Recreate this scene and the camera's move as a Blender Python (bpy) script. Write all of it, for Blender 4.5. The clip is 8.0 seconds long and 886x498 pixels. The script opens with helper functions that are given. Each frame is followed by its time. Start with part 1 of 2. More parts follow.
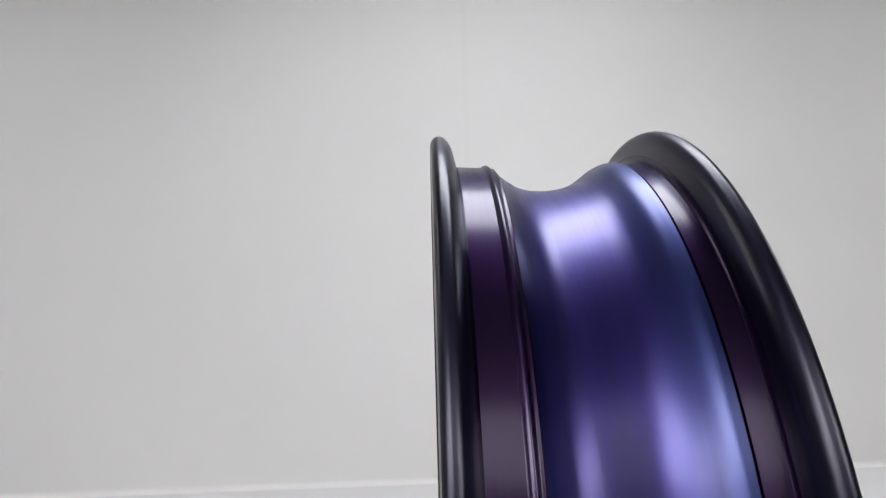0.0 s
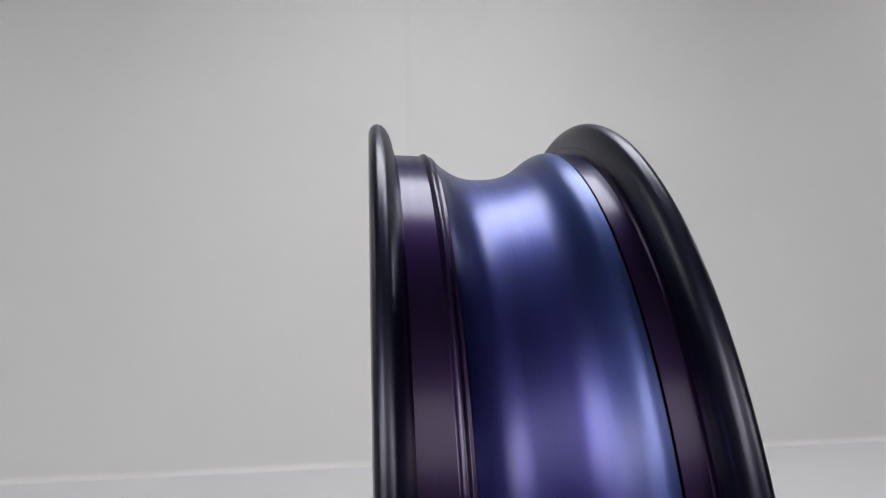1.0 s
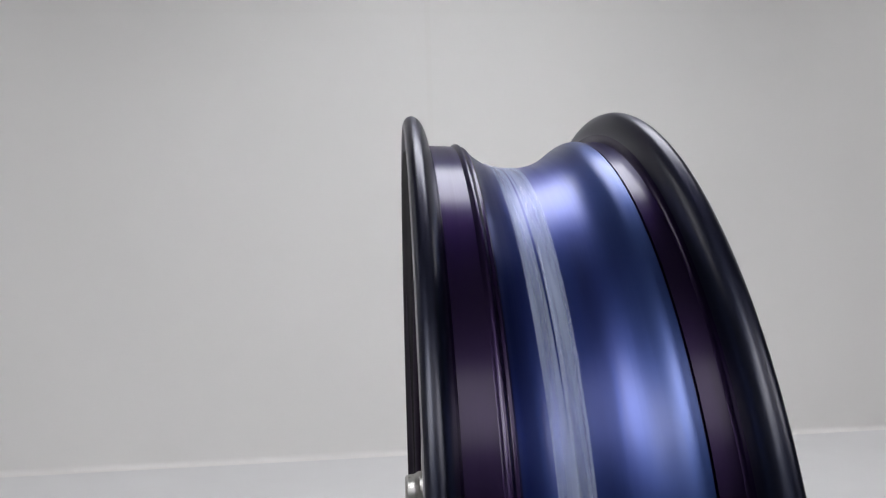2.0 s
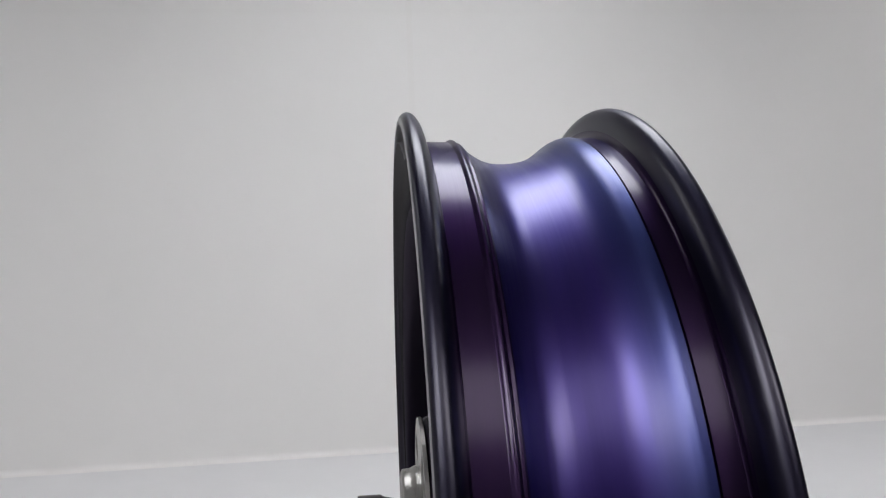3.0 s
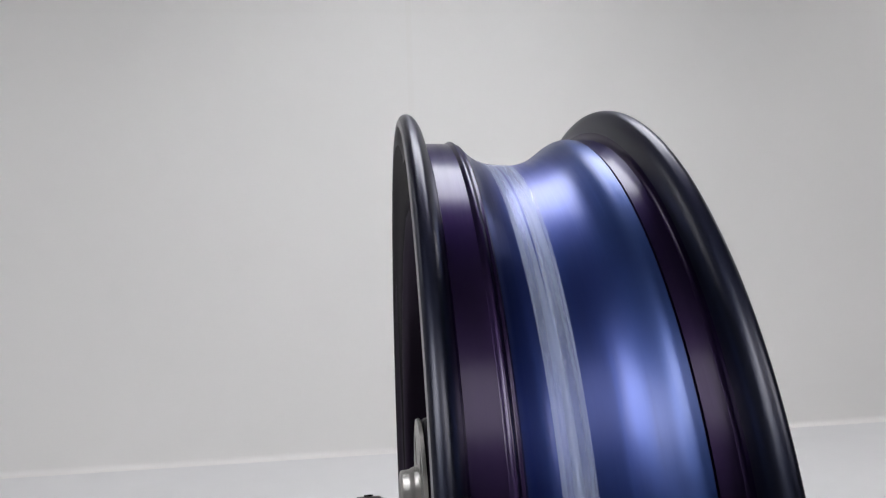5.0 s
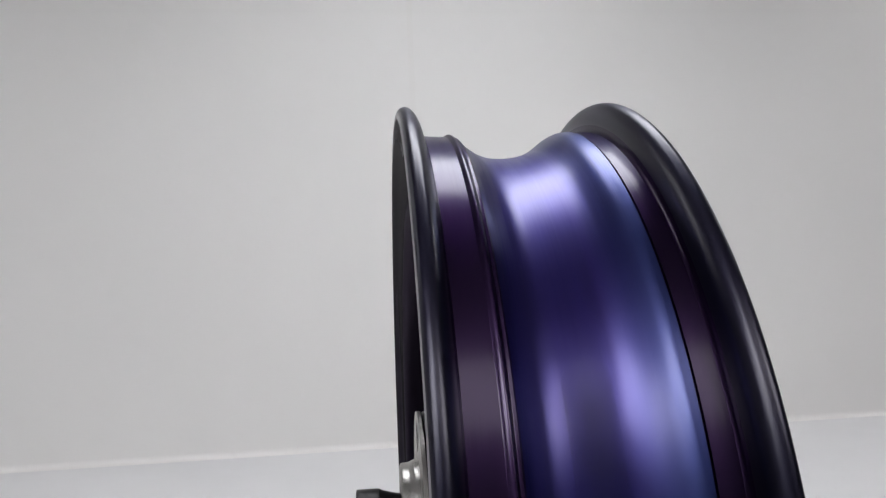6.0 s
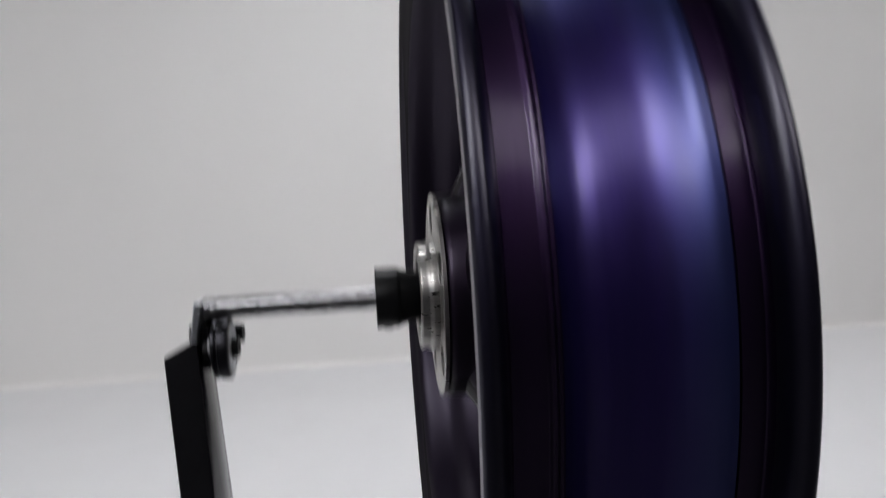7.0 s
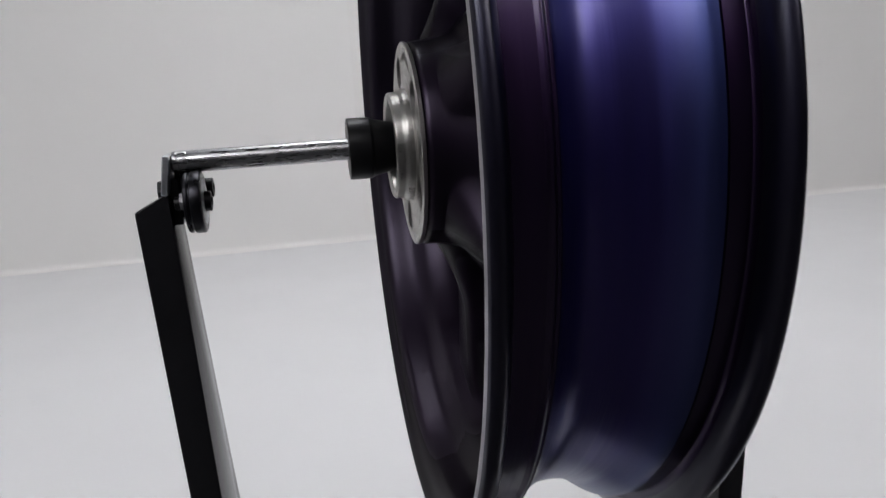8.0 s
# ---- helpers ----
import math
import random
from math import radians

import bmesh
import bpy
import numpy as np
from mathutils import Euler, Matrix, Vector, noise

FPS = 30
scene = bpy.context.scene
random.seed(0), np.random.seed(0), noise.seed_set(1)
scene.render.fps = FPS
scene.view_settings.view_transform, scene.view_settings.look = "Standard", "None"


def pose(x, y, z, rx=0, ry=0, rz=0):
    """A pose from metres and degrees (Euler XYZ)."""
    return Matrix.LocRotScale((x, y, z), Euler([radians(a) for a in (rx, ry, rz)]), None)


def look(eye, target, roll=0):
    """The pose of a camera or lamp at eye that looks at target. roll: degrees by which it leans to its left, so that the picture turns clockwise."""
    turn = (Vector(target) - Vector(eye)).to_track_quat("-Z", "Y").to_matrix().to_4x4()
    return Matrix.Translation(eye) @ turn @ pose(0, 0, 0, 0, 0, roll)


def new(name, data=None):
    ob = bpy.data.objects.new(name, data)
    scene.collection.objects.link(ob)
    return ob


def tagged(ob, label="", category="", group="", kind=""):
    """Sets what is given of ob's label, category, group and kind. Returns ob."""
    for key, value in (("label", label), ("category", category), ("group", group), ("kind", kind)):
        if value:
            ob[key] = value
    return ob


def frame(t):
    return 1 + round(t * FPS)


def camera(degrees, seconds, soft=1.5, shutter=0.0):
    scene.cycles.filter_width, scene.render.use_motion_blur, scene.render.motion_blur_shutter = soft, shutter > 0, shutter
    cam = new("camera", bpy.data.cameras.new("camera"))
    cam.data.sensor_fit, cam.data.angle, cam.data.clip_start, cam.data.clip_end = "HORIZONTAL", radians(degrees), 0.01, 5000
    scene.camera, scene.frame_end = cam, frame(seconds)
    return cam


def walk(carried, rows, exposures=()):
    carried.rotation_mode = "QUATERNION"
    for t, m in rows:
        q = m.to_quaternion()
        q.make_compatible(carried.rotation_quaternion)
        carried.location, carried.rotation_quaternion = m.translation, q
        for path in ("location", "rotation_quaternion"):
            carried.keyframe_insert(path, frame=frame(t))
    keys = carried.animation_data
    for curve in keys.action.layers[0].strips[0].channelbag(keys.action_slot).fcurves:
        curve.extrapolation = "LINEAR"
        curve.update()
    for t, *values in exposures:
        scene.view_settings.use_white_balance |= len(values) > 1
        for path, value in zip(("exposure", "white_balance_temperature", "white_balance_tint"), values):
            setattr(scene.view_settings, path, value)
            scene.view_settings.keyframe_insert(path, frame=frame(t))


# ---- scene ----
cam = camera(59.40, 8.0, soft=1.25, shutter=0.4)
AXLE = 0.4241          # height of the axle over the floor


def view(x, y, z, yaw, pitch, roll):
    """Camera pose: yaw to the left, pitch up, roll to the left, in degrees."""
    a, b = radians(yaw), radians(pitch)
    way = Vector((-math.sin(a) * math.cos(b), math.cos(a) * math.cos(b), math.sin(b)))
    return look((x, y, z), Vector((x, y, z)) + way, roll)


PATH = [
    (0.0, view(-0.0584, -0.4233, 0.5733, -0.90, 3.46, -1.54)),
    (0.5, view(-0.0582, -0.4259, 0.5742, -2.05, 2.89, -1.13)),
    (1.0, view(-0.0565, -0.4278, 0.5752, -5.18, 2.12, -1.18)),
    (1.5, view(-0.0587, -0.4389, 0.5734, -3.13, 1.75, -1.71)),
    (3.0, view(-0.0727, -0.4461, 0.5706, -5.10, 1.35, -2.12)),
    (3.5, view(-0.0724, -0.4454, 0.5713, -5.05, 1.23, -2.10)),
    (4.0, view(-0.0718, -0.4448, 0.5715, -4.90, 1.22, -2.09)),
    (4.5, view(-0.0731, -0.4469, 0.5712, -5.17, 1.43, -2.06)),
    (6.0, view(-0.0711, -0.4469, 0.5699, -5.00, 1.04, -2.18)),
    (6.2, view(-0.0714, -0.4515, 0.5438, -4.75, 0.26, -2.32)),
    (6.5, view(-0.0735, -0.4645, 0.5299, -3.88, 0.40, -2.33)),
    (6.8, view(-0.0845, -0.4789, 0.5063, -4.18, 0.73, -2.68)),
    (6.9, view(-0.0832, -0.4736, 0.4938, -4.03, 0.05, -2.93)),
    (7.0, view(-0.0895, -0.4694, 0.4751, -5.48, -2.85, -2.90)),
    (7.2, view(-0.0947, -0.4579, 0.4652, -6.06, -7.90, -2.65)),
    (7.5, view(-0.1032, -0.4545, 0.4617, -7.33, -9.81, -2.71)),
    (8.0, view(-0.1123, -0.4707, 0.4548, -9.55, -11.49, -3.70)),
]
walk(cam, PATH, exposures=[(0.0, 0.10), (0.5, 0.01), (1.0, -0.17), (1.5, -0.14), (3.0, -0.07), (4.0, -0.02), (4.5, 0.01), (6.0, -0.02), (6.5, -0.08), (8.0, -0.15)])

# ---------------------------------------------------------------- light
world = bpy.data.worlds.new("world")
scene.world = world
world.use_nodes = True
world.node_tree.nodes["Background"].inputs[0].default_value = (0.75, 0.8, 0.9, 1)
world.node_tree.nodes["Background"].inputs[1].default_value = 0.03


# ---------------------------------------------------------------- materials
def material(name, color=(0.5, 0.5, 0.5), rough=0.5, metal=0.0, **more):
    m = bpy.data.materials.new(name)
    m.use_nodes = True
    b = m.node_tree.nodes["Principled BSDF"]
    b.inputs["Base Color"].default_value = (*color, 1)
    b.inputs["Roughness"].default_value = rough
    b.inputs["Metallic"].default_value = metal
    for key, value in more.items():
        b.inputs[key.replace("_", " ")].default_value = value
    return m


def node(m, kind, **props):
    n = m.node_tree.nodes.new(kind)
    for key, value in props.items():
        if key == "operation":
            n.operation = value
        elif key == "data_type":
            n.data_type = value
        elif key == "blend_type":
            n.blend_type = value
    return n


def link(m, a, b):
    m.node_tree.links.new(a, b)


def noise_of(m, scale, stretch=(1, 1, 1), detail=4.0, rough=0.55):
    """A noise value in object space, stretched along the axes."""
    tc, mp, nz = node(m, "ShaderNodeTexCoord"), node(m, "ShaderNodeMapping"), node(m, "ShaderNodeTexNoise")
    mp.inputs["Scale"].default_value = stretch
    nz.inputs["Scale"].default_value, nz.inputs["Detail"].default_value = scale, detail
    nz.inputs["Roughness"].default_value = rough
    link(m, tc.outputs["Object"], mp.inputs["Vector"])
    link(m, mp.outputs["Vector"], nz.inputs["Vector"])
    return nz.outputs["Fac"]


def spread(m, value, lo, hi, a=0.3, b=0.7):
    """Maps a noise value between a and b to lo..hi."""
    r = node(m, "ShaderNodeMapRange")
    for key, v in (("From Min", a), ("From Max", b), ("To Min", lo), ("To Max", hi)):
        r.inputs[key].default_value = v
    link(m, value, r.inputs["Value"])
    return r.outputs["Result"]


def mix_color(m, fac, a, b, mode="MIX"):
    n = node(m, "ShaderNodeMix", data_type="RGBA", blend_type=mode)
    colors = [s for s in n.inputs if s.type == "RGBA"]
    for s, v in zip(colors, (a, b)):
        if isinstance(v, tuple):
            s.default_value = (*v, 1)
        else:
            link(m, v, s)
    if isinstance(fac, float):
        n.inputs[0].default_value = fac
    else:
        link(m, fac, n.inputs[0])
    return [s for s in n.outputs if s.type == "RGBA"][0]


def bump_of(m, value, strength, distance):
    bp = node(m, "ShaderNodeBump")
    bp.inputs["Strength"].default_value, bp.inputs["Distance"].default_value = strength, distance
    link(m, value, bp.inputs["Height"])
    link(m, bp.outputs["Normal"], m.node_tree.nodes["Principled BSDF"].inputs["Normal"])


def bsdf(m):
    return m.node_tree.nodes["Principled BSDF"]


def paint_white(name, color, rough, grain=0.6):
    """Matt white paint with faint clouds and a fine roller texture."""
    m = material(name, color, rough)
    cloud = spread(m, noise_of(m, 1.3, detail=5.0), 0.0, 1.0)
    link(m, mix_color(m, cloud, tuple(c * 0.955 for c in color), color), bsdf(m).inputs["Base Color"])
    link(m, spread(m, noise_of(m, 6.0), rough - 0.08, rough + 0.06), bsdf(m).inputs["Roughness"])
    bump_of(m, noise_of(m, 220.0, detail=2.0), 0.12 * grain, 0.001)
    return m


def candy_paint(name, blue, violet, edge, rough=0.27, shoulder_tint=None, coat=0.5, coat_rough=0.12):
    """Candy metallic lacquer that drifts from blue to violet round the wheel."""
    m = material(name, blue, rough, 0.97, Coat_Weight=coat, Coat_Roughness=coat_rough, Coat_IOR=1.6)
    bsdf(m).inputs["Specular Tint"].default_value = (*edge, 1)
    tc, dot = node(m, "ShaderNodeTexCoord"), node(m, "ShaderNodeVectorMath", operation="DOT_PRODUCT")
    a = radians(125)      # the blue side lies this far ahead of the valve
    dot.inputs[1].default_value = (0, -math.sin(a) * 4.6, math.cos(a) * 4.6)
    link(m, tc.outputs["Object"], dot.inputs[0])
    side = spread(m, dot.outputs["Value"], 1.0, 0.0, -0.9, 0.9)
    base = mix_color(m, side, blue, violet)
    if shoulder_tint:
        # the colour shifts towards a second tint on the inboard shoulder
        sep = node(m, "ShaderNodeSeparateXYZ")
        link(m, tc.outputs["Object"], sep.inputs[0])
        base = mix_color(m, spread(m, sep.outputs["X"], 0.0, 0.5, 0.013, 0.031), base, shoulder_tint)
    lines = spread(m, noise_of(m, 9.0, (14, 1, 1), 3.0), 0.0, 1.0)
    shade = mix_color(m, lines, (0.86, 0.86, 0.9), (1.0, 1.0, 1.0))
    link(m, mix_color(m, 1.0, base, shade, "MULTIPLY"), bsdf(m).inputs["Base Color"])
    link(m, spread(m, noise_of(m, 16.0, (10, 1, 1)), rough - 0.04, rough + 0.07), bsdf(m).inputs["Roughness"])
    # faint turning marks that run round the wheel
    bump_of(m, noise_of(m, 60.0, (5, 0.12, 0.12), 3.0), 0.8, 0.0003)
    return m


def bare_metal(name, color, rough, stretch=(1, 1, 1), scale=60.0, dirt=0.35):
    m = material(name, color, rough, 1.0)
    wear = spread(m, noise_of(m, scale, stretch), 0.0, 1.0, 0.4, 0.75)
    link(m, mix_color(m, wear, color, tuple(c * (1 - dirt) for c in color)), bsdf(m).inputs["Base Color"])
    link(m, spread(m, noise_of(m, scale * 2.0, stretch), rough - 0.08, rough + 0.14), bsdf(m).inputs["Roughness"])
    bump_of(m, noise_of(m, scale * 5.0, stretch, 2.0), 0.06, 0.0002)
    return m


def black_coat(name, color, rough):
    m = material(name, color, rough, 0.0, Specular_IOR_Level=0.18)
    link(m, mix_color(m, spread(m, noise_of(m, 40.0), 0.0, 1.0), color, tuple(c * 1.25 for c in color)), bsdf(m).inputs["Base Color"])
    link(m, spread(m, noise_of(m, 25.0), rough - 0.04, rough + 0.06), bsdf(m).inputs["Roughness"])
    bump_of(m, noise_of(m, 500.0, detail=2.0), 0.03, 0.0002)
    return m


WALL = paint_white("white_wall_paint", (0.80, 0.79, 0.768), 0.62)
FLOOR = paint_white("white_floor_sheet", (0.70, 0.70, 0.705), 0.5)
# near-black colours for the unseen room, so the rim mirrors darkness
DARK_ROOM = paint_white("black_unseen_room", (0.020, 0.020, 0.022), 0.7)
DARK_FLOOR = paint_white("black_unseen_floor", (0.015, 0.015, 0.016), 0.6)
CEILING = paint_white("dim_unseen_ceiling", (0.06, 0.06, 0.064), 0.7)
PAINT = candy_paint("candy_blue_violet", (0.021, 0.045, 0.200), (0.033, 0.018, 0.150), (0.34, 0.39, 0.48), 0.35, (0.029, 0.062, 0.172), 0.65, 0.26)
DARK_PAINT = candy_paint("dark_violet_lacquer", (0.026, 0.015, 0.050), (0.031, 0.015, 0.050), (0.34, 0.31, 0.40), 0.36, None, 0.5, 0.18)
LIP_PAINT = candy_paint("blue_black_lip_lacquer", (0.010, 0.013, 0.029), (0.013, 0.011, 0.027), (0.30, 0.32, 0.44), 0.42, None, 0.6, 0.28)
# pale metal that stands in for the glint along the outboard lip edge
EDGE = bare_metal("bright_rim_edge", (0.40, 0.39, 0.42), 0.38, (1, 1, 1), 40.0)
SILVER = bare_metal("machined_aluminium", (0.38, 0.37, 0.35), 0.32, (1, 3, 3), 50.0)
STEEL = bare_metal("worn_chromed_steel", (0.43, 0.43, 0.44), 0.27, (0.6, 4, 4), 90.0, 0.4)
ZINC = bare_metal("zinc_plate", (0.55, 0.57, 0.6), 0.35)
DULL_ZINC = bare_metal("dull_zinc", (0.24, 0.24, 0.25), 0.45)
BEARING = bare_metal("dark_bearing_steel", (0.035, 0.035, 0.04), 0.3)
BLACK_STEEL = black_coat("black_gloss_paint", (0.008, 0.008, 0.009), 0.12)
BLACK_PLASTIC = black_coat("black_anodised", (0.006, 0.006, 0.0065), 0.34)
INSIDE = candy_paint("dark_violet_inside", (0.017, 0.012, 0.025), (0.022, 0.013, 0.028), (0.10, 0.10, 0.15), 0.42, None, 0.3, 0.34)
RUBBER = black_coat("black_rubber", (0.009, 0.009, 0.010), 0.6)
SEAM = paint_white("wall_seam_filler", (0.79, 0.778, 0.752), 0.6)


def lamp_material(name, color, strength):
    m = material(name, (0.8, 0.8, 0.8), 0.5)
    bsdf(m).inputs["Emission Color"].default_value = (*color, 1)
    bsdf(m).inputs["Emission Strength"].default_value = strength
    return m


BOOTH_GLOW = lamp_material("booth_lamp_diffuser", (0.945, 0.955, 1.0), 9.0)
LEFT_FILL = lamp_material("corner_fill_diffuser", (0.98, 0.97, 1.0), 2.6)
END_FILL = lamp_material("end_fill_diffuser", (0.98, 0.97, 1.0), 8.0)
ROOM_GLOW = lamp_material("room_lamp_diffuser", (1.0, 0.96, 1.0), 1.9)
FAR_FILL = lamp_material("far_fill_diffuser", (1.0, 0.96, 1.0), 6.5)
SIDE_GLOW = lamp_material("side_lamp_diffuser", (0.97, 0.96, 1.0), 8.7)

# strip of clear film on the rim: a thin see-through milky layer
FILM = material("milky_film", (0.60, 0.70, 0.95), 0.4, 0.0, Alpha=0.34)
link(FILM, spread(FILM, noise_of(FILM, 22.0, (12, 1, 1), 3.0), 0.18, 0.46), bsdf(FILM).inputs["Alpha"])


# ---------------------------------------------------------------- mesh helpers
def mesh_of(name, bm, mat, smooth=True, angle=35):
    bmesh.ops.recalc_face_normals(bm, faces=bm.faces[:])
    me = bpy.data.meshes.new(name)
    for f in bm.faces:
        f.smooth = smooth
    if smooth:
        limit = radians(angle)
        for e in bm.edges:
            if len(e.link_faces) == 2 and e.calc_face_angle(0.0) > limit:
                e.smooth = False
    bm.to_mesh(me)
    bm.free()
    me.materials.append(mat)
    return me


def part(name, bm, mat, parent=None, label="", at=None, smooth=True, angle=35):
    ob = new(name, mesh_of(name, bm, mat, smooth, angle))
    if parent:
        ob.parent = parent
    if at is not None:
        ob.matrix_basis = at
    if label:
        ob["label"] = label
    return ob


def thing(name, at, label, category, group=""):
    ob = new(name)
    ob.empty_display_size = 0.05
    ob.matrix_basis = at
    return tagged(ob, label, category, group)


def box(bm, lo, hi, bevel=0.0, segs=2, m=None):
    made = bmesh.ops.create_cube(bm, size=1.0)["verts"]
    lo, hi = Vector(lo), Vector(hi)
    for v in made:
        v.co = Vector((lo[i] + (v.co[i] + 0.5) * (hi[i] - lo[i]) for i in range(3)))
    if bevel:
        edges = list({e for v in made for e in v.link_edges})
        made = list({v for f in bmesh.ops.bevel(bm, geom=edges, offset=bevel, segments=segs, affect="EDGES", profile=0.5)["faces"] for v in f.verts} | {v for v in made if v.is_valid})
    if m is not None:
        bmesh.ops.transform(bm, matrix=m, verts=[v for v in made if v.is_valid])
    return bm


def lathe(profile, segs=160, closed=False, bm=None, y0=0.0, z0=0.0):
    """Turns (x, r) points round the x axis."""
    bm = bm or bmesh.new()
    rings = []
    for x, r in profile:
        if r < 1e-6:
            rings.append([bm.verts.new((x, y0, z0))])
        else:
            rings.append([bm.verts.new((x, y0 + r * math.sin(2 * math.pi * k / segs), z0 + r * math.cos(2 * math.pi * k / segs))) for k in range(segs)])
    pairs = list(zip(rings, rings[1:])) + ([(rings[-1], rings[0])] if closed else [])
    for a, b in pairs:
        for k in range(segs):
            j = (k + 1) % segs
            if len(a) == 1 and len(b) == 1:
                continue
            if len(a) == 1:
                bm.faces.new((a[0], b[j], b[k]))
            elif len(b) == 1:
                bm.faces.new((a[k], a[j], b[0]))
            else:
                bm.faces.new((a[k], a[j], b[j], b[k]))
    return bm


def rounded(points, radius=0.0008, steps=3):
    """Rounds the corners of a profile with short arcs."""
    out = []
    for i, p in enumerate(points):
        if i in (0, len(points) - 1):
            out.append(p)
            continue
        p, a, b = Vector(p), Vector(points[i - 1]), Vector(points[i + 1])
        da, db = a - p, b - p
        d = min(radius, da.length * 0.45, db.length * 0.45)
        s, e = p + da.normalized() * d, p + db.normalized() * d
        for k in range(steps + 1):
            u = k / steps
            q = s * (1 - u) ** 2 + p * 2 * u * (1 - u) + e * u * u
            out.append((q.x, q.y))
    return out


def smooth_line(points, n=6):
    """A Catmull-Rom line through the points."""
    pts = [Vector(p) for p in points]
    pts = [pts[0] * 2 - pts[1]] + pts + [pts[-1] * 2 - pts[-2]]
    out = []
    for a, b, c, d in zip(pts, pts[1:], pts[2:], pts[3:]):
        for k in range(n):
            u = k / n
            q = 0.5 * (2 * b + (c - a) * u + (2 * a - 5 * b + 4 * c - d) * u * u + (3 * b - a - 3 * c + d) * u ** 3)
            out.append((q.x, q.y))
    out.append(tuple(points[-1]))
    return out


# ---------------------------------------------------------------- the booth and the room
def slab(name, lo, hi, mat, label, kind="structure"):
    ob = part(name, box(bmesh.new(), lo, hi), mat, smooth=False)
    return tagged(ob, label, "", "", kind)


WALL_Y, TOP, PAPER = 2.009, 1.95, -0.1
TILT = pose(0, WALL_Y, 0, 0, 0, 1.79)     # the back wall stands a little askew
slab("ground", (-3.2, -3.6, -0.1), (3.2, WALL_Y + 0.12, -0.004), DARK_FLOOR, "unseen near-black floor that keeps reflections dark")
slab("floor", (-3.2, PAPER, -0.0038), (3.2, WALL_Y + 0.15, 0.0), FLOOR, "matt white floor sheet of the photo booth")
slab("wall_back", (-3.3, 0.0, 0.0), (3.3, 0.12, TOP), WALL, "plain off-white painted back wall of the photo booth").matrix_basis = TILT
# out of view; its white side is added to bounce light and show in the rim
slab("wall_left", (-3.32, PAPER, 0.0), (-3.2, WALL_Y + 0.25, TOP), WALL, "unseen off-white side wall, added for its bounce and reflection")
# unseen room shell, added to keep reflections on wheel and stand dark
slab("wall_left_room", (-3.32, -3.6, 0.0), (-3.2, PAPER, TOP), DARK_ROOM, "unseen near-black side wall that keeps reflections dark")
slab("wall_right", (3.2, -3.6, 0.0), (3.32, WALL_Y + 0.25, TOP), DARK_ROOM, "unseen near-black side wall that keeps reflections dark")
slab("wall_front", (-3.2, -3.72, 0.0), (3.2, -3.6, TOP), DARK_ROOM, "unseen near-black front wall that keeps reflections dark")
slab("ceiling", (-3.32, -3.72, TOP), (3.32, 1.3, TOP + 0.1), CEILING, "unseen dark ceiling that keeps reflections dim")
# unseen reflector: greys the rim's top edge and lifts the upper wall
slab("ceiling", (-3.32, 1.3, TOP), (3.32, WALL_Y + 0.25, TOP + 0.1), WALL, "unseen white ceiling strip, added as a reflector along the back wall")

# the cove where the wall meets the floor
bm = bmesh.new()
for x in (-3.2, 3.2):
    for k in range(9):
        a = k / 8 * math.pi / 2
        bm.verts.new((x, -0.0006 - 0.018 * (1 - math.sin(a)), 0.0006 + 0.018 * (1 - math.cos(a))))
bm.verts.ensure_lookup_table()
for k in range(8):
    bm.faces.new((bm.verts[k], bm.verts[k + 1], bm.verts[k + 10], bm.verts[k + 9]))
tagged(part("trim", bm, WALL, at=TILT), "small off-white cove between wall and floor", "", "", "structure")
# joint between two wall boards
tagged(part("wall_seam", box(bmesh.new(), (0.056, -0.0015, 0.055), (0.074, 0.01, TOP)), SEAM, smooth=False, at=TILT), "faint upright joint between two wall boards", "", "", "structure")


def lamp_panel(name, x0, x1, y0, y1, glow, label):
    ob = thing(name, pose((x0 + x1) / 2, (y0 + y1) / 2, TOP), label, "ceiling lamp", "ceiling lamps")
    w, d = (x1 - x0) / 2, (y1 - y0) / 2
    bm = bmesh.new()
    for lo, hi in (((-w, -d, -0.05), (w, -d + 0.02, -0.001)), ((-w, d - 0.02, -0.05), (w, d, -0.001)),
                   ((-w, -d + 0.02, -0.05), (-w + 0.02, d - 0.02, -0.001)), ((w - 0.02, -d + 0.02, -0.05), (w, d - 0.02, -0.001))):
        box(bm, lo, hi)
    part("frame", bm, ZINC, ob, smooth=False)
    part("diffuser", box(bmesh.new(), (-w + 0.021, -d + 0.021, -0.04), (w - 0.021, d - 0.021, -0.03)), glow, ob, "glowing white diffuser", smooth=False)


lamp_panel("ceiling_lamp", -0.36, 0.80, 0.42, 1.17, BOOTH_GLOW, "wide unseen white fill panel, added to brighten the back wall")
# next two: unseen fill panels, added only to even out the back wall
lamp_panel("ceiling_lamp", -2.9, -1.3, 0.9, 1.4, LEFT_FILL, "unseen white fill panel, added to brighten the back wall")
lamp_panel("ceiling_lamp", 2.0, 3.1, 1.2, 1.65, END_FILL, "unseen white fill panel, added to brighten the back wall")
lamp_panel("ceiling_lamp", -0.45, 0.85, -2.0, -1.1, ROOM_GLOW, "unseen white diffuser panel under the room ceiling")
# fill panel added on the right to brighten the well's outboard slope
lamp_panel("ceiling_lamp", 0.95, 2.9, -2.0, -1.1, FAR_FILL, "unseen white diffuser panel under the room ceiling")
lamp_panel("ceiling_lamp", -1.65, -0.55, -1.95, -0.95, SIDE_GLOW, "unseen white diffuser panel under the room ceiling")
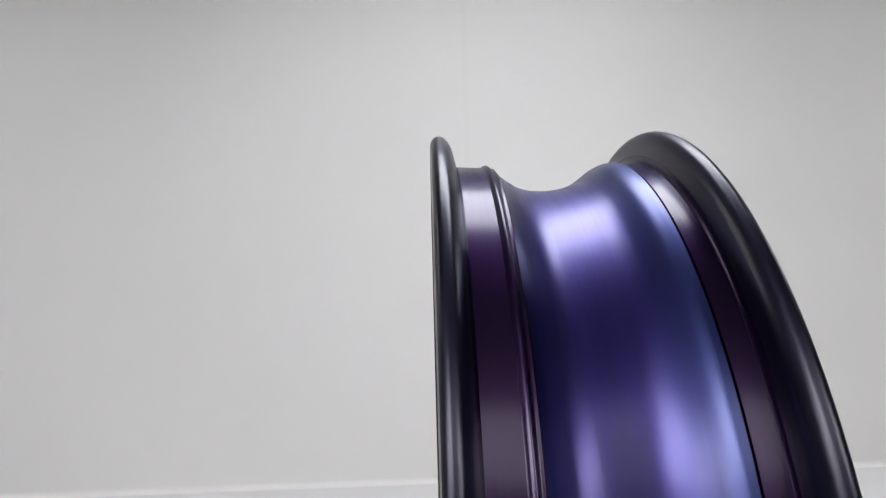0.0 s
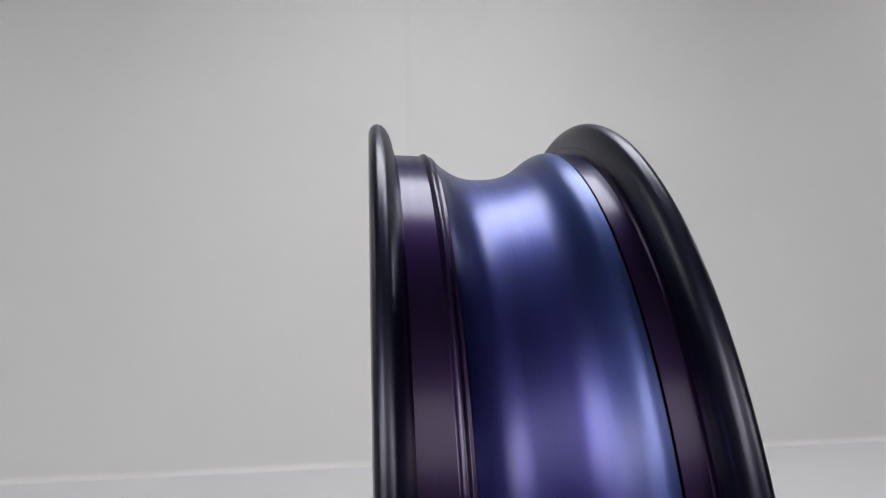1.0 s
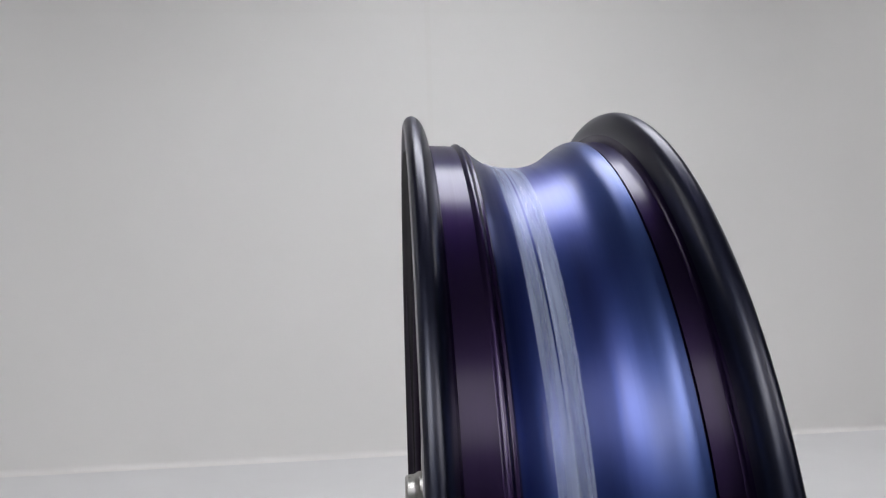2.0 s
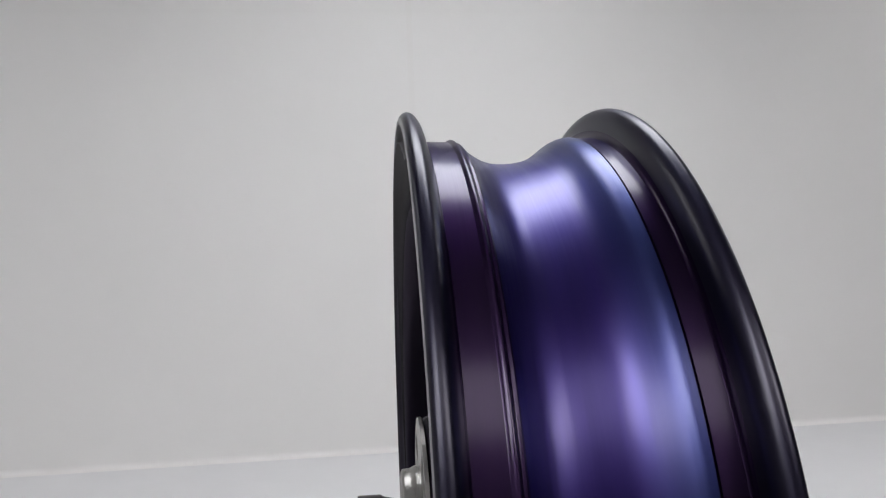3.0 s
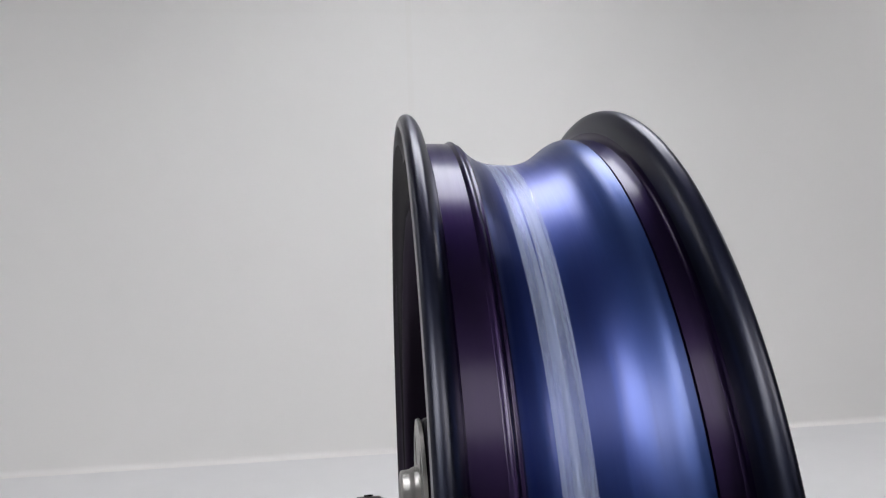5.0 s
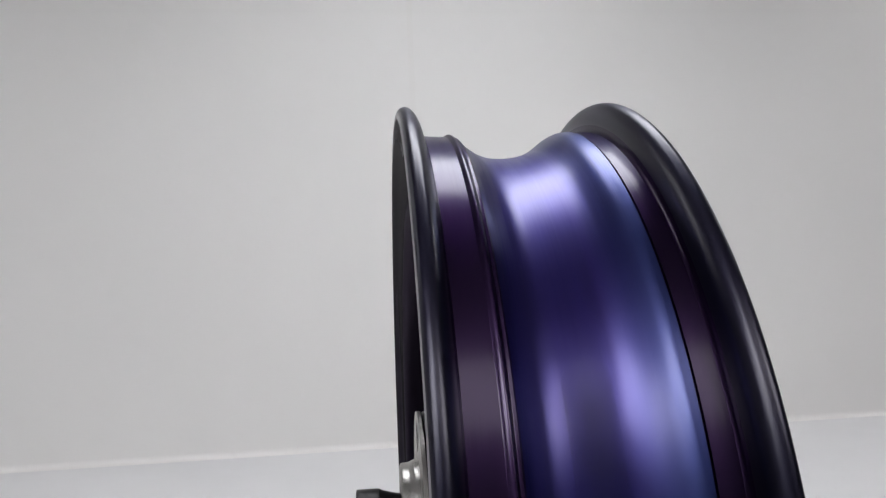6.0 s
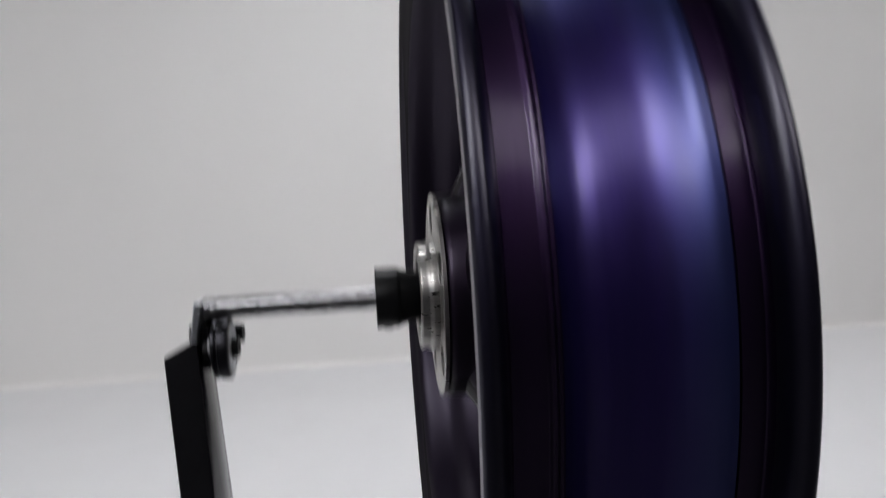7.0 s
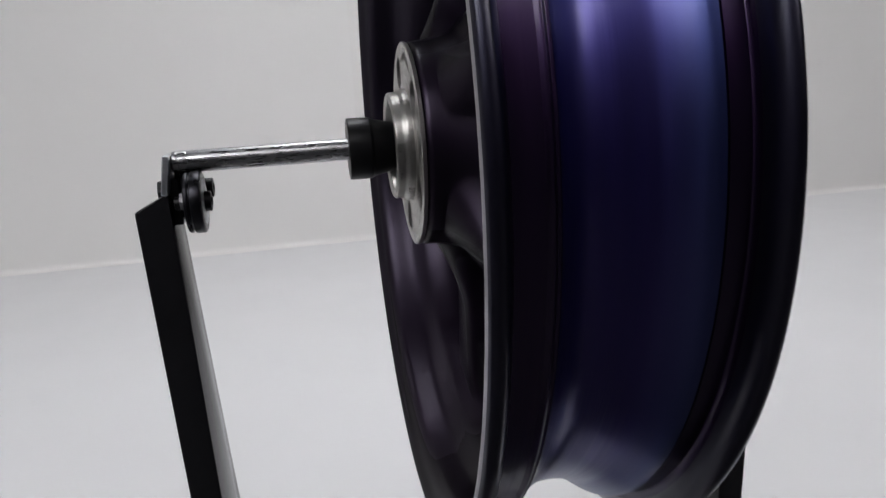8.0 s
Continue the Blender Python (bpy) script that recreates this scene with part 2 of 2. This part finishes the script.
lamp_panel("ceiling_lamp", -2.9, -1.75, -1.95, -0.95, SIDE_GLOW, "unseen white diffuser panel under the room ceiling")


# ---------------------------------------------------------------- the wheel
HALF = 0.0576
SPOKES = 5


# the deep well between the bead seats: steep outboard, then a broad trough and a rounded inboard shoulder
WELL = [(-0.0260, 0.2146), (-0.0238, 0.2121), (-0.0200, 0.2092), (-0.0160, 0.2067), (-0.0120, 0.2050), (-0.0080, 0.2040), (-0.0040, 0.2036), (0.0, 0.2035), (0.0040, 0.2037),
        (0.0080, 0.2042), (0.0120, 0.2051), (0.0160, 0.2066), (0.0200, 0.2088), (0.0240, 0.2117), (0.0280, 0.2148), (0.0315, 0.2166), (0.0345, 0.2171)]


def rim_profile():
    outer = smooth_line([(-HALF + 0.0002, 0.2258), (-HALF, 0.2275), (-HALF + 0.0008, 0.2298), (-HALF + 0.0022, 0.2314), (-HALF + 0.0045, 0.2320), (-HALF + 0.0072, 0.2308),
                         (-HALF + 0.0098, 0.2270), (-HALF + 0.0114, 0.2215), (-HALF + 0.0122, 0.2180)], 4)
    outer += [(-0.0446, 0.2166), (-0.0384, 0.2163), (-0.0322, 0.2160)]
    # the hump, a narrow notch, and the edge of the well
    outer += smooth_line([(-0.0318, 0.2162), (-0.0308, 0.2169), (-0.0298, 0.2172), (-0.0289, 0.2166), (-0.0283, 0.2157), (-0.0277, 0.2154), (-0.0268, 0.2155)], 3)
    outer += smooth_line(WELL, 4)
    outer += [(0.0349, 0.2153), (0.0355, 0.2152), (0.0358, 0.2165), (0.0402, 0.2166), (0.0444, 0.2167), (0.0447, 0.2170)]
    outer += smooth_line([(0.0454, 0.2180), (HALF - 0.0114, 0.2215), (HALF - 0.0098, 0.2270), (HALF - 0.0072, 0.2308), (HALF - 0.0045, 0.2320), (HALF - 0.0022, 0.2314),
                          (HALF - 0.0008, 0.2298), (HALF, 0.2275), (HALF - 0.0002, 0.2258)], 4)
    inner = smooth_line([(HALF - 0.0012, 0.2240), (HALF - 0.0045, 0.2195), (HALF - 0.0095, 0.2120), (0.036, 0.2096), (0.0300, 0.2080), (0.0240, 0.2040), (0.0165, 0.1985),
                         (0.0, 0.1940), (-0.0165, 0.1985), (-0.0240, 0.2040), (-0.0300, 0.2080), (-0.036, 0.2096), (-HALF + 0.0095, 0.2120), (-HALF + 0.0045, 0.2195), (-HALF + 0.0012, 0.2240)], 3)
    return outer + inner


def well_radius(x):
    """Radius of the rim's outer skin at x, within the well."""
    line = [p for p in rim_profile() if abs(p[0]) < 0.024 and p[1] > 0.2]
    line.sort()
    for (x0, r0), (x1, r1) in zip(line, line[1:]):
        if x0 <= x <= x1:
            return r0 + (r1 - r0) * (x - x0) / max(1e-9, x1 - x0)
    return line[-1][1]


def spoke_mesh(k):
    """One cast spoke, broad at the hub and at the rim, slim between."""
    bm, n, rows = bmesh.new(), 20, 26
    a = 2 * math.pi * (k + 0.5) / SPOKES - radians(29.5)
    rings = []
    for i in range(rows):
        u = i / (rows - 1)
        r = 0.046 + u * (0.1985 - 0.046)
        wide = 0.0105 + 0.026 * max(0.0, 1 - u / 0.35) ** 1.8 + 0.012 * max(0.0, (u - 0.72) / 0.28) ** 2
        deep = 0.0105 + 0.029 * max(0.0, 1 - u / 0.5) ** 1.5
        mid = -0.008 * (1 - u)
        ring = []
        for j in range(n):
            t = 2 * math.pi * j / n
            c, s = math.cos(t), math.sin(t)
            px = mid + deep * math.copysign(abs(c) ** 0.7, c)
            q = wide * math.copysign(abs(s) ** 0.7, s)
            p = Vector((px, q, r))
            ring.append(bm.verts.new(Matrix.Rotation(a, 3, "X") @ p))
        rings.append(ring)
    for p, q in zip(rings, rings[1:]):
        for j in range(n):
            bm.faces.new((p[j], p[(j + 1) % n], q[(j + 1) % n], q[j]))
    bm.faces.new(rings[0])
    bm.faces.new(rings[-1])
    return bm


def disc_with_holes(x0, x1, r_in, r_out, holes, r_mid, r_hole, segs=24):
    """A flat ring with round holes through it, made wedge by wedge."""
    bm = bmesh.new()
    n_in = 12
    for h in range(holes):
        a0 = 2 * math.pi * h / holes
        half = math.pi / holes
        hole, rim = [], []
        for k in range(segs):
            t = 2 * math.pi * k / segs
            hole.append(((r_mid + r_hole * math.cos(t)), r_hole * math.sin(t)))
            c, s = math.cos(t), math.sin(t)
            m = max(abs(c), abs(s))
            u, w = c / m, s / m
            r = r_mid + u * (r_out - r_mid if u > 0 else r_mid - r_in)
            rim.append((r, w * half))
        front, back = [], []
        for x, out in ((x0, front), (x1, back)):
            for k in range(segs):
                p, q = hole[k]
                ang, rad = a0 + math.atan2(q, p), math.hypot(p, q)
                out.append((bm.verts.new((x, rad * math.sin(ang), rad * math.cos(ang))),
                            bm.verts.new((x, rim[k][0] * math.sin(a0 + rim[k][1]), rim[k][0] * math.cos(a0 + rim[k][1])))))
        for k in range(segs):
            j = (k + 1) % segs
            bm.faces.new((front[k][0], front[j][0], front[j][1], front[k][1]))
            bm.faces.new((back[k][0], back[j][0], back[j][1], back[k][1]))
            bm.faces.new((front[k][0], front[j][0], back[j][0], back[k][0]))
            bm.faces.new((front[k][1], front[j][1], back[j][1], back[k][1]))
    bmesh.ops.remove_doubles(bm, verts=bm.verts[:], dist=1e-5)
    return bm


def build_wheel():
    w = thing("motorcycle_wheel", pose(0, 0, AXLE), "spinning cast motorcycle wheel in blue to violet candy paint", "wheel")
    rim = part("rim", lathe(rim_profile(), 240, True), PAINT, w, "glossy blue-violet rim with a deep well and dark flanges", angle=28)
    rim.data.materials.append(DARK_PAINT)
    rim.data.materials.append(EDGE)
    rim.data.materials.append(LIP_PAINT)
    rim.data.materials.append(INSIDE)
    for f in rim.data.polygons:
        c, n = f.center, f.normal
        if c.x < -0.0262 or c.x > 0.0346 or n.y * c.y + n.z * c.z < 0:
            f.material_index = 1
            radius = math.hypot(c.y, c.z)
            # faces that look towards the axle get a darker violet than the well
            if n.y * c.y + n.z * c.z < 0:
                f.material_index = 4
            elif radius > 0.2205:
                f.material_index = 3
        # bright line of reflected wall, put into the lip edge's colour
        if c.x < -HALF + 0.0006 and n.x < -0.6:
            f.material_index = 2
    for k in range(SPOKES):
        part("spoke", spoke_mesh(k), INSIDE, w)
    hub = lathe(rounded([(0.0484, 0.028), (0.0484, 0.0605), (0.040, 0.0608), (0.024, 0.064), (0.010, 0.077), (0.0, 0.080), (-0.010, 0.077), (-0.022, 0.0650), (-0.035, 0.0615), (-0.0484, 0.0605), (-0.0484, 0.028)], 0.004, 4), 96, True)
    part("hub", hub, INSIDE, w, "violet hub shell")
    for s in (-1, 1):
        plate = part("mounting_flange", disc_with_holes(s * 0.0486, s * 0.0508, 0.0318, 0.0606, 5, 0.0462, 0.0092), SILVER, w, "bare machined flange with bolt holes")
        boss = lathe(rounded([(s * 0.0488, 0.0215), (s * 0.0488, 0.0335), (s * 0.0540, 0.0332), (s * 0.0562, 0.0318), (s * 0.0608, 0.0316), (s * 0.0618, 0.0298), (s * 0.0608, 0.0268),
                              (s * 0.0520, 0.0258), (s * 0.0510, 0.0215)], 0.0008, 3), 96, True)
        part("bearing_boss", boss, SILVER, w, "bare machined bearing boss")
        part("bearing_seal", lathe(rounded([(s * 0.0512, 0.0085), (s * 0.0530, 0.0095), (s * 0.0530, 0.0240), (s * 0.0520, 0.0256)], 0.0006, 2), 64), RUBBER, w, "black rubber seal")
    # valve: rubber base in the well, stem towards the hub
    valve = bmesh.new()
    for z0, z1, r0, r1 in ((0.2005, 0.2085, 0.0090, 0.0088), (0.2085, 0.2118, 0.0088, 0.0056), (0.165, 0.2045, 0.0042, 0.0050), (0.158, 0.165, 0.0048, 0.0048)):
        ring = []
        for z, r in ((z0, r0), (z1, r1)):
            ring.append([valve.verts.new((0.001 + r * math.cos(2 * math.pi * k / 20), r * math.sin(2 * math.pi * k / 20), z)) for k in range(20)])
        for k in range(20):
            valve.faces.new((ring[0][k], ring[0][(k + 1) % 20], ring[1][(k + 1) % 20], ring[1][k]))
        valve.faces.new(ring[0])
        valve.faces.new(ring[1])
    part("valve", valve, RUBBER, w, "black rubber valve")
    # see-through tapes stuck in the well, ahead of the valve, side by side with ragged ends
    for mid, wide, first, last in ((-0.0106, 0.0066, 22, 150), (-0.0030, 0.0070, 14, 154), (-0.0068, 0.0012, 18, 147)):
        film = bmesh.new()
        n, wid = 60, 6
        grid = []
        for i in range(n + 1):
            a = radians(first + (last - first) * i / n)
            row = []
            for j in range(wid + 1):
                x = mid + (j / wid - 0.5) * wide + 0.0008 * math.sin(3.1 * a + mid * 400)
                lift = 0.0005 if wide > 0.002 else 0.0009
                row.append(film.verts.new((x, -(well_radius(x) + lift) * math.sin(a), (well_radius(x) + lift) * math.cos(a))))
            grid.append(row)
        for p, q in zip(grid, grid[1:]):
            for j in range(wid):
                film.faces.new((p[j], p[j + 1], q[j + 1], q[j]))
        part("tape_strip", film, FILM, w, "milky see-through adhesive tape")
    return w


wheel = build_wheel()


# ---------------------------------------------------------------- the balancing shaft with its cones
def build_shaft():
    s = thing("balancing_shaft", pose(-0.0018, 0, AXLE), "worn bright steel balancing shaft with two black cones", "shaft")
    part("rod", lathe(rounded([(-0.1860, 0.0), (-0.1860, 0.0060), (-0.1852, 0.0064), (-0.1832, 0.0064), (-0.1829, 0.0062), (-0.1823, 0.0062), (-0.182, 0.0064),
                               (-0.1782, 0.0064), (-0.1779, 0.0062), (-0.1773, 0.0062), (-0.177, 0.0064), (0.1685, 0.0064), (0.170, 0.0060), (0.170, 0.0)], 0.0004, 2), 48), STEEL, s, "worn steel rod with turned grooves")
    for d in (-1, 1):
        cone = lathe(rounded([(d * 0.0850, 0.0057), (d * 0.0850, 0.0183), (d * 0.0718, 0.0183), (d * 0.0705, 0.0172), (d * 0.0590, 0.0146), (d * 0.0480, 0.0105), (d * 0.0480, 0.0057)], 0.0009, 3), 64, True)
        c = part("cone", cone, BLACK_PLASTIC, s, "black centring cone")
        screw = bmesh.new()
        bmesh.ops.create_cone(screw, cap_ends=True, segments=12, radius1=0.0026, radius2=0.0026, depth=0.002, matrix=pose(d * 0.078, -0.0074, 0.0166, 24, 0, 0))
        part("set_screw", screw, BEARING, c, "small grub screw")
    return s


shaft = build_shaft()


# ---------------------------------------------------------------- the stand
ROLLER_R = 0.0180
rollers = []


def build_stand():
    st = thing("balancing_stand", pose(-0.0018, 0, 0), "black steel wheel balancing stand on the white floor", "stand")
    for d in (-1, 1):
        # upright of folded steel, wider at its foot, its outer top corner cut off
        top = AXLE - (0.0170 if d < 0 else 0.0250)
        x_top, lean, x_roll = (-0.1990, 0.0185, -0.1768) if d < 0 else (0.1745, -0.0250, 0.1500)
        bm = box(bmesh.new(), (-0.0098, -0.0115, 0.024), (0.0098, 0.0255, top), 0.0012, 2)
        for v in bm.verts:
            low = 1 - v.co.z / top
            if v.co.z > 0.2 and v.co.x * d > 0.001:
                v.co.z -= 0.009 * min(1.0, (v.co.x * d - 0.001) / 0.008)
            if v.co.y > 0:
                v.co.y += 0.060 * low
            v.co.x = v.co.x * (1 - 0.15 * low) + lean * low
        part("upright", bm, BLACK_STEEL, st, "glossy black folded steel upright", pose(x_top, 0, 0), angle=40)
        if d < 0:
            bm = box(bmesh.new(), (-0.0019, -0.012, -0.001), (0.0019, 0.012, 0.0216), 0.0006, 1)
            part("end_plate", bm, ZINC, st, "zinc-plated end plate, slightly bent", pose(-0.1910, 0, AXLE - 0.0168, 0, 8.5, 0), angle=40)
        shift = x_roll - d * 0.1768
        bm = box(bmesh.new(), (shift + d * 0.1892, -0.004, AXLE - 0.036), (shift + d * 0.1836, 0.024, AXLE - 0.0090), 0.0006, 1)
        part("roller_plate", bm, BLACK_STEEL, st, "black roller plate", angle=40)
        for e in (-1, 1):
            y, z = (-0.0085, AXLE - 0.0229) if e < 0 else (0.0169, AXLE - 0.0177)
            x_at = x_roll + (-0.0040 if e < 0 else 0.0030) * d
            spin = lathe(rounded([(-d * 0.0030, 0.0045), (-d * 0.0030, 0.0165), (-d * 0.0022, ROLLER_R), (d * 0.0030, ROLLER_R), (d * 0.0034, 0.0165), (d * 0.0042, 0.0165), (d * 0.0046, 0.0176), (d * 0.0064, 0.0176), (d * 0.0070, 0.0160), (d * 0.0070, 0.0045)], 0.0006, 2), 48, True)
            ro = part("roller", spin, BEARING, st, "dark steel ball bearing roller", pose(x_at, y, z))
            part("shield", lathe(rounded([(-d * 0.0034, 0.0065), (-d * 0.0034, 0.0125), (-d * 0.0028, 0.0135)], 0.0003, 2), 32), ZINC, ro)
            rollers.append((ro, x_at, y, z))
            tail = 0.1945 if e > 0 else 0.1830
            bolt = lathe(rounded([(d * 0.1618, 0.0), (d * 0.1618, 0.0022), (d * 0.1624, 0.0028), (d * 0.1624, 0.0058), (d * 0.1700, 0.0060), (d * 0.1702, 0.0040), (d * (tail - 0.002), 0.0040), (d * tail, 0.0038), (d * tail, 0.0)], 0.0006, 2), 24, False, None, y, z)
            part("bolt", bolt, BLACK_PLASTIC, st, "black socket head bolt", pose(shift + d * (0.0035 if e < 0 else 0.0045), 0, 0))
            if d > 0:
                continue
            if e < 0:
                # the near bolt's nut lies within the folded upright; a zinc nut spaces its roller
                spacer = bmesh.new()
                bmesh.ops.create_cone(spacer, cap_ends=True, segments=6, radius1=0.0052, radius2=0.0052, depth=0.0042, matrix=pose(-0.1812, y, z + 0.001, 0, 90, 0))
                part("spacer_nut", spacer, DULL_ZINC, st, "zinc-plated hexagon nut", smooth=False)
                continue
            nut = bmesh.new()
            bmesh.ops.create_cone(nut, cap_ends=True, segments=6, radius1=0.0068, radius2=0.0068, depth=0.005, matrix=pose(shift + d * 0.1962, y, z, 0, 90, 0))
            part("nut", nut, BLACK_PLASTIC, st, smooth=False)
        part("foot", box(bmesh.new(), (x_top + lean - 0.015, -0.17, 0.0), (x_top + lean + 0.015, 0.17, 0.024), 0.002, 2), BLACK_STEEL, st, "black steel foot bar", angle=40)
    part("cross_bar", box(bmesh.new(), (-0.165, -0.0115, 0.0005), (0.134, 0.0115, 0.0235), 0.0015, 2), BLACK_STEEL, st, "black steel cross bar", angle=40)
    return st


stand = build_stand()


# ---------------------------------------------------------------- what moves
DRIFT = [(0.0, 0.05), (0.5, 0.02), (1.2, 0.0), (1.5, 0.03), (2.2, 0.01), (3.6, 0.0), (4.0, -0.04), (4.5, -0.085), (6.0, -0.07), (6.7, -0.09), (8.1, -0.10)]


def turns(t):
    """Turns of the wheel since the valve stood on top; it slows down, not quite evenly."""
    u = t - 1.2
    even = 2.3958 * u - 0.00094 * u ** 2 - 0.002332 * u ** 3 + 0.0000592 * u ** 4
    for (t0, d0), (t1, d1) in zip(DRIFT, DRIFT[1:]):
        if t0 <= t <= t1:
            k = (t - t0) / (t1 - t0)
            return even + d0 + (d1 - d0) * (3 * k * k - 2 * k ** 3)


def motions():
    steps = [k / FPS for k in range(8 * FPS + 1)]
    walk(wheel, [(t, pose(0, 0, AXLE, 360 * turns(t), 0, 0)) for t in steps])
    walk(shaft, [(t, pose(-0.0018, 0, AXLE, 360 * turns(t), 0, 0)) for t in steps])
    for ro, x, y, z in rollers:
        walk(ro, [(t, pose(x, y, z, -360 * turns(t) * 0.0056 / ROLLER_R, 0, 0)) for t in steps])


motions()
